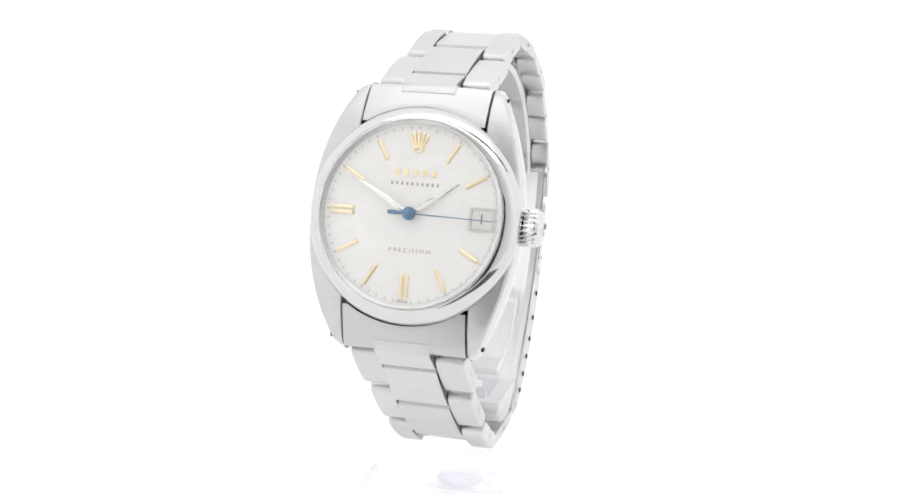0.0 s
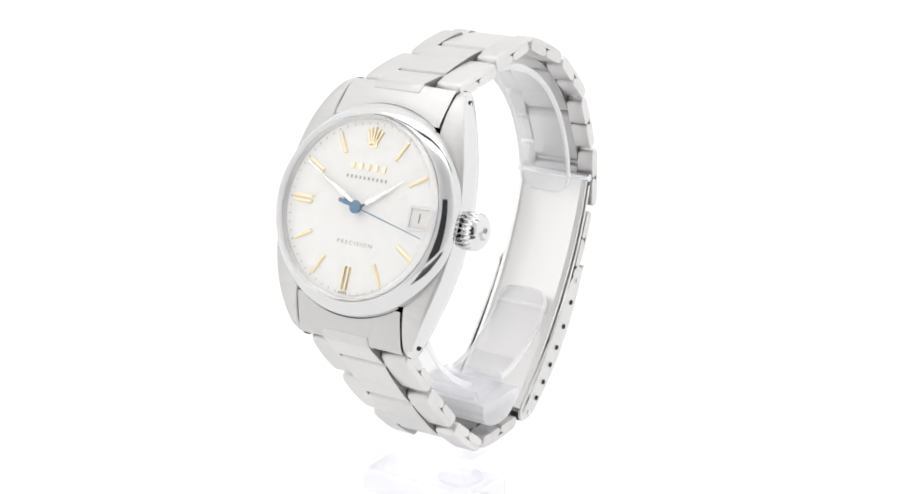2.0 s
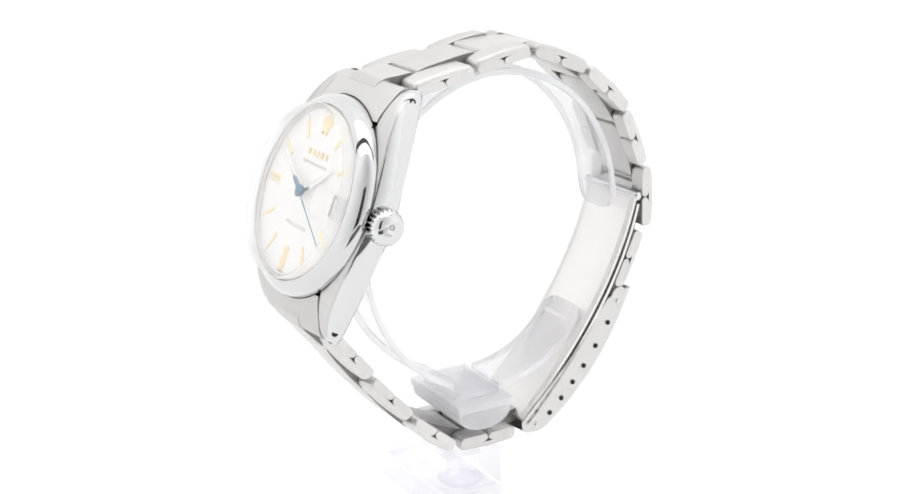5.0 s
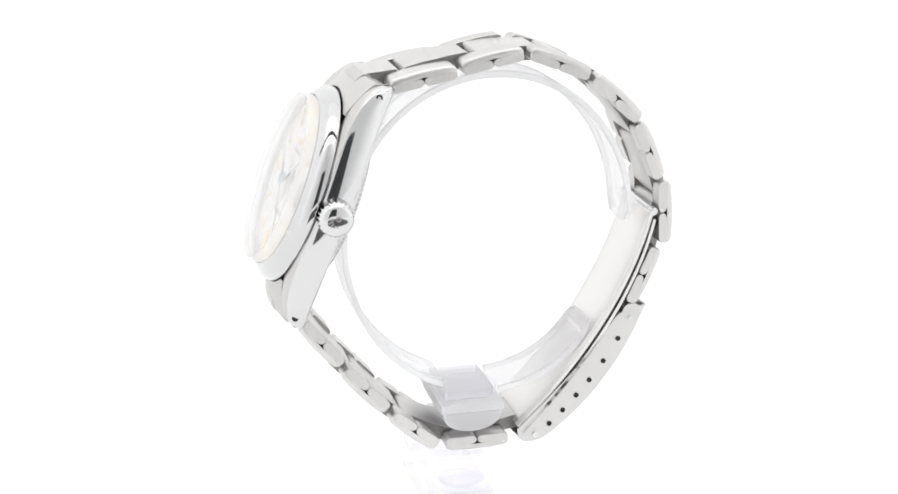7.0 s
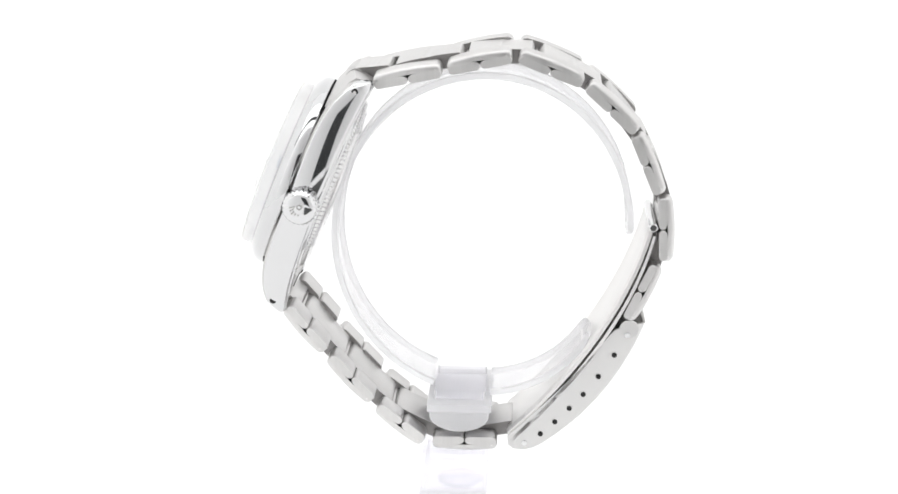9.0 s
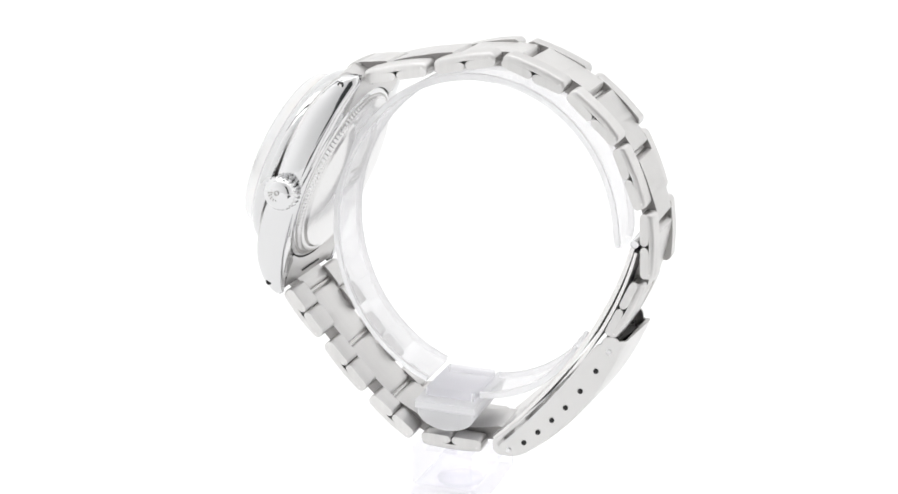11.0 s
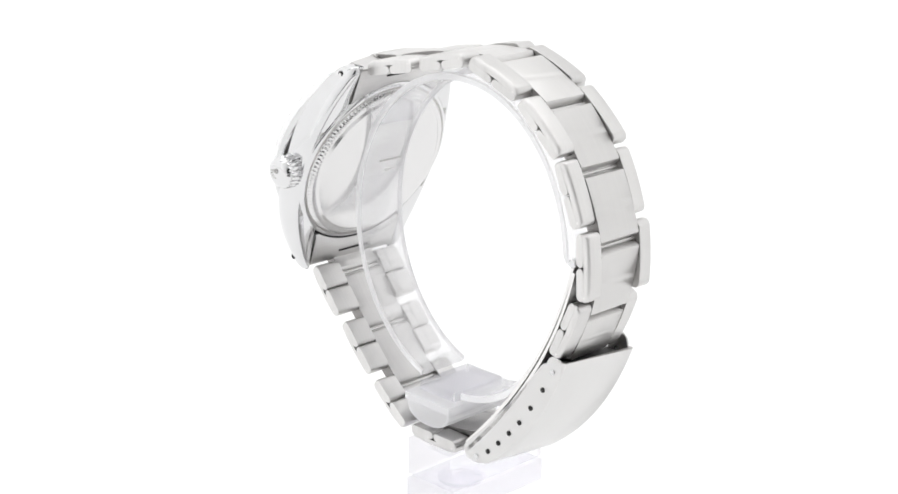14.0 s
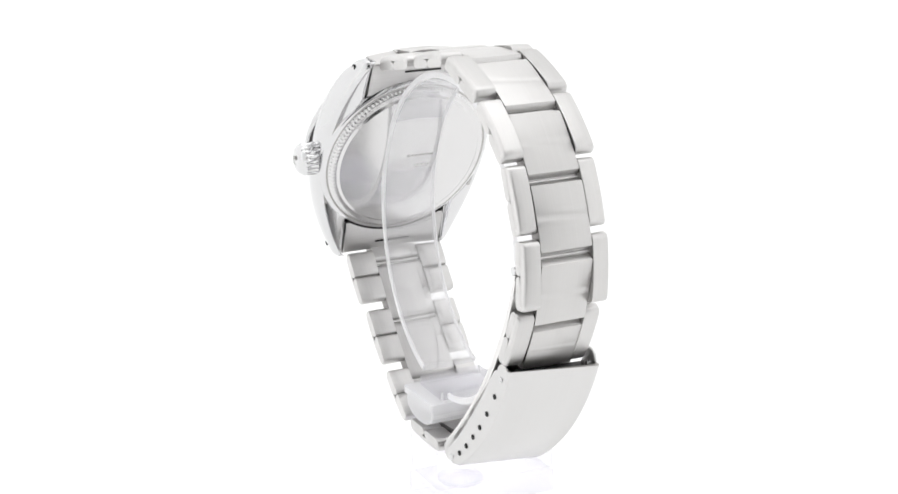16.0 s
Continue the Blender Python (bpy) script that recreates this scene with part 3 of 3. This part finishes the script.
def between(p, q, k):
    return (p[0] + (q[0] - p[0]) * k, p[1] + (q[1] - p[1]) * k)


def run(rows, first, slip=(0,) * 7):
    """One half of the bracelet, from the case to the clasp; centre links sit a quarter of a link further on."""
    last = first
    for i, (p, q, half, shift) in enumerate(rows):
        m, length = place(p, q)
        m = Matrix.Translation((0, shift, 0)) @ m
        w = half - 4.74
        end = 1 if m.col[0].xyz.dot(Vector((q[0] - p[0], 0, q[1] - p[1]))) > 0 else -1
        for s in (-1, 1):
            lk = side_link(watch, m @ Matrix.Translation((slip[i] * end * (s > 0), 0, 0)), length - 0.1, s * half, s * (half - w))
            bm = hole(lk, (end * (length / 2 - 1.0), s * half, 0.35), (0, s, 0), 0.2, 0.03)
            part("pin_end", bm, BLADE, lk, "", m @ Matrix.Translation((slip[i] * end * (s > 0), 0, 0)))
        here = between(p, q, 0.27)
        mc, lc = place(last, here)
        lift = Matrix.Translation((0, 0, 0.36))
        centre_link(watch, Matrix.Translation((0, shift, 0)) @ mc @ lift, lc, 4.62, 0.30 if i else 0.1)
        # connecting pin across the row
        bm = bmesh.new()
        lathe(bm, [(0, -half + 0.6), (0.32, -half + 0.6), (0.32, half - 0.6), (0, half - 0.6)], 12)
        bm.transform(Matrix.Rotation(radians(90), 4, "X"))
        part("link_pin", bm, SIDE, watch, "", Matrix.Translation((here[0], shift, here[1] + LIFT)))
        last = here
    return last


tip = HEAD @ Vector((0, 19.9, -5.0))
end_a = run(UPPER, (tip.x, tip.z - LIFT), (0, 0, 0, 0, 0.1, 0.3, 1.2))
tip = HEAD @ Vector((0, -19.9, -5.0))
end_b = run(LOWER, (tip.x, tip.z - LIFT))
for p, q, half in ((end_a, (29.0, -96.5), 4.55), (end_b, (10.5, -117.2), 4.3)):
    m, length = place(p, q)
    centre_link(watch, Matrix.Translation((0, 0.3, 0)) @ m, length, half, 0.15)


# ---- folding clasp ----
def bez(a, b, c, t):
    return ((1 - t) ** 2 * a[0] + 2 * t * (1 - t) * b[0] + t * t * c[0], (1 - t) ** 2 * a[1] + 2 * t * (1 - t) * b[1] + t * t * c[1])


INNER = ((27.8, -96.2), (20.4, -107.0), (7.8, -118.4))
OUTER_C = ((32.7, -95.6), (26.5, -112.6), (11.6, -121.4))


SLACK = 0.045  # the worn cover sits a little askew


def clasp_cover():
    bm = bmesh.new()
    rings = []
    n = 28
    for k in range(n + 1):
        t = k / n
        i, o = bez(*INNER, t), bez(*OUTER_C, t)
        i2, o2 = Vector(bez(*INNER, t + SLACK)), Vector(bez(*OUTER_C, t + SLACK))
        lean = (o2 - i2).normalized() * (0.8 + 0.6 * t)
        i2, o2 = i2 + lean, o2 + lean
        if t < 0.06:
            i = between(i, o, 0.5 * (1 - math.sqrt(max(0, 1 - (1 - t / 0.06) ** 2))))
        if t > 0.94:
            i = between(i, o, 0.3 * (1 - math.sqrt(max(0, 1 - ((t - 0.94) / 0.06) ** 2))))
        if t > 0.9:
            turn = 0.6 * (1 - math.sqrt(max(0, 1 - ((t - 0.9) / 0.1) ** 2)))
            o, o2 = between(o, i, turn), Vector(between(o2, i2, turn))
        w, v, th = 9.0, 7.95, 0.45
        sh = between(o, i, 0.16)
        s2 = between(o, i, 0.05)
        ring = [(i, -v), (sh, -v), (s2, -v + 0.18), (o, -v + 0.75), (o2, w - 0.75), (between(o2, i2, 0.05), w - 0.18), (between(o2, i2, 0.16), w), (i2, w),
                (i2, w - th), (between(o2, i2, 0.2), w - th), (between(o2, i2, 0.16), w - th - 0.5), (between(o, i, 0.16), -v + th + 0.5), (between(o, i, 0.2), -v + th), (i, -v + th)]
        rings.append([(p[0], y, p[1] + LIFT) for p, y in ring])
    loft(bm, rings)
    # rounded ears of the side walls round the rivets
    for y0, y1, ex, ez in ((-7.97, -7.5, 29.9, -96.9), (8.98, 8.5, 29.9, -96.6)):
        ear = [(ex + 1.75 * math.cos(2 * math.pi * k / 28), ez + LIFT + 1.75 * math.sin(2 * math.pi * k / 28)) for k in range(28)]
        prism(bm, ear, y0, y1, 0.12)
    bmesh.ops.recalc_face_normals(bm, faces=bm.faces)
    # the hollow side of the cover gets its shade from a darker steel
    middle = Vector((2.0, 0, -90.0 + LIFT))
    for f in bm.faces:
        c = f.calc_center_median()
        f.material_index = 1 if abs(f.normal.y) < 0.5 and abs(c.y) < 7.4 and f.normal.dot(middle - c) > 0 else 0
    return bm


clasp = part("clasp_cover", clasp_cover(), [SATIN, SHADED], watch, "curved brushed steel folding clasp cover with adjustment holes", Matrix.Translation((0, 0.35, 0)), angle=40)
# dark sheet added inside the clasp mouth to stand for its shade
bm = bmesh.new()
rings = []
for t in (0.05, 0.09, 0.16):
    i, o = bez(*INNER, t), bez(*OUTER_C, t)
    i2, o2 = Vector(bez(*INNER, t + SLACK)), Vector(bez(*OUTER_C, t + SLACK))
    ring = [(between(o, i, 0.42), -7.4), (between(o2, i2, 0.12), 8.5), (between(o2, i2, 0.85), 8.5), (between(o, i, 0.85), -7.4)]
    rings.append([(q[0], y, q[1] + LIFT) for q, y in ring])
loft(bm, rings)
part("mouth_shade", bm, GAP, clasp, "dark sheet added for the shade in the clasp mouth", Matrix.Translation((0, 0.35, 0)))
HOLES = [(27.44, -101.69), (24.75, -105.79), (22.18, -109.26), (19.76, -111.99), (17.25, -114.66), (14.72, -117.05)]
# adjustment holes are dark discs too, painted as the shade within
for s in (-1, 1):
    for x, z in HOLES:
        # the far wall sits a little further out
        at = (x, -7.72, z + LIFT) if s < 0 else (x + 0.9, 8.77, z - 0.7 + LIFT)
        part("adjustment_hole", hole(clasp, at, (0, s, 0), 0.46, 0.05), DARK, clasp, "round adjustment hole, its shade a dark disc")
    for x, z in ((29.6, -97.9), (11.9, -118.9)):
        part("rivet", hole(clasp, (x, -7.72 if s < 0 else 8.77, z + LIFT), (0, s, 0), 0.5, 0.09), POLISHED, clasp, "small polished rivet")


def blade(a, b, c, half, thick, rim=0.0, deep=0.0):
    """A curved stamped blade; rim raises its long edges."""
    bm = bmesh.new()
    rings = []
    n = 24
    for k in range(n + 1):
        t = k / n
        p = Vector(bez(a, b, c, t))
        d = Vector(bez(a, b, c, min(1, t + 0.01))) - Vector(bez(a, b, c, max(0, t - 0.01)))
        nrm = Vector((d.y, -d.x)).normalized()
        prof = [(-half, -deep * t), (-half, thick), (-half + 0.9, thick + rim), (-half + 1.5, thick), (half - 1.5, thick), (half - 0.9, thick + rim), (half, thick), (half, -deep * t)]
        rings.append([(p.x + nrm.x * h, y, p.y + nrm.y * h + LIFT) for y, h in prof])
    loft(bm, rings)
    return bm


part("inner_blade", blade((33.5, -78.6), (28.6, -98.6), (9.2, -117.5), 7.3, 0.6, 0.3), BLADE, watch, "long curved stamped steel clasp blade", angle=30)
part("outer_blade", blade((33.9, -79.8), (29.5, -98.7), (9.8, -118.3), 7.6, 0.5, 0.0, 0.2), BLADE, watch, "stamped steel clasp blade", angle=30)
bm = bmesh.new()
lathe(bm, [(0, -7.9), (0.55, -7.9), (0.75, -7.75), (0.75, 7.75), (0.55, 7.9), (0, 7.9)], 20)
bm.transform(Matrix.Rotation(radians(90), 4, "X"))
part("clasp_hinge", bm, POLISHED, watch, "round steel hinge pin", Matrix.Translation((33.4, 0, -78.2 + LIFT)))

# ---- clear acrylic stand ----
stand = tagged(new("watch_stand"), "clear acrylic watch stand with open ring and block", "watch stand")


def cuff(first, last):
    """One arm of the open ring, between two angles; its ends lie on the saddle or are rounded."""
    bm = bmesh.new()
    cx, cz, r0, r1, tall = 4.6, -81.4 + LIFT, 25.9, 27.1, 1.088
    rings = []
    n = 72
    near = [0, 0.08, 0.2, 0.4, 0.65, 1.0, 1.5]
    for k in near + list(range(2, n - 1)) + [n - e for e in reversed(near)]:
        deg = 1 + 320 * k / n
        a = radians(deg)
        pinch = 1.4 * max(0.0, 1 - deg / 75) ** 1.2 + 2.7 * max(0.0, 1 - (321 - deg) / 48) ** 1.2
        near_end = min(k, n - k)
        d = near_end * 2.1
        if not first <= deg <= last:
            continue
        half = 5.4 - (3.2 - math.sqrt(3.2 ** 2 - (3.2 - d) ** 2) if d < 3.2 else 0)
        ca, sa = math.cos(a), math.sin(a)
        sec = [(r0, -half + 0.3), (r0 + 0.2, -half), (r1 - 0.2, -half), (r1, -half + 0.3), (r1, half - 0.3), (r1 - 0.3, half), (r0 + 0.3, half), (r0, half - 0.3)]
        rings.append([(cx + (r - pinch) * ca, y, cz + (r - pinch * 0.4) * sa * tall) for r, y in sec])
    loft(bm, rings)
    bmesh.ops.recalc_face_normals(bm, faces=bm.faces)
    for f in bm.faces:
        f.material_index = 1 if abs(f.normal.y) > 0.5 else 0
    return bm


part("ring_arm", cuff(0, 252), [HAZE, EDGE], stand, "long curved clear acrylic ring arm")
part("ring_arm", cuff(272, 330), [HAZE, EDGE], stand, "short curved clear acrylic ring arm with rounded end")
bm = bmesh.new()
pts = [(-5.2, -112.9), (5.5, -112.9), (5.5, -113.6)] + [(0.15 + 5.35 * math.cos(a), -113.6 - 3.1 * math.sin(a)) for a in [math.pi * k / 12 for k in range(1, 12)]] + [(-5.2, -113.6)]
prism(bm, [(x, z + LIFT) for x, z in pts], -8.5, 8.5, 0.3)
rimmed(bm, 14.0)
part("foot_block", bm, [FOOT_WHITE, EDGE], stand, "clear rounded acrylic block")
bm = bmesh.new()
box(bm, -5.6, 5.9, -8.8, 8.8, -112.8 + LIFT, -111.4 + LIFT, 0.25)
rimmed(bm, 14.0)
part("foot_plate", bm, [FOOT_WHITE, EDGE], stand, "clear acrylic plate under the ring")
bm = bmesh.new()
box(bm, -4.4, 4.7, -6.2, 6.2, -111.3 + LIFT, -109.7 + LIFT, 0.3)
rimmed(bm, 14.0)
part("saddle_plate", bm, [FAINT, EDGE], stand, "small clear acrylic plate under the ring")
bm = bmesh.new()
box(bm, -7.0, 4.7, -6.9, 17.2, 5.0, 12.3, 0.35)
part("base_block", bm, FAINT, stand, "clear acrylic base block")
bm = bmesh.new()
lathe(bm, [(0, 4.25), (4.2, 4.25), (4.2, 4.75), (4.0, 4.95), (2.9, 4.95), (2.6, 4.7), (0, 4.7)], 48)
part("boss", bm, BASE, stand, "round clear acrylic boss")
bm = bmesh.new()
box(bm, -7.2, 4.8, -7.1, 17.5, 0.05, 4.2, 0.35)
part("base_plate", bm, BASE, stand, "clear acrylic base plate")


# ---- the turning ----
def motions():
    rows, sweep_rows = [], []
    for t in range(17):
        d = t - 9
        rows.append((float(t), pose(0, 0, 0, 0, 0, -2.7 - 8.58713 * d - 0.005 * d * d)))
        m = FACE @ clock(91.0 + 6.0 * t)
        m.translation = m.translation * 0.001
        sweep_rows.append((float(t), m))
    walk(watch, rows)
    walk(stand, rows)
    walk(second_hand, sweep_rows)


motions()
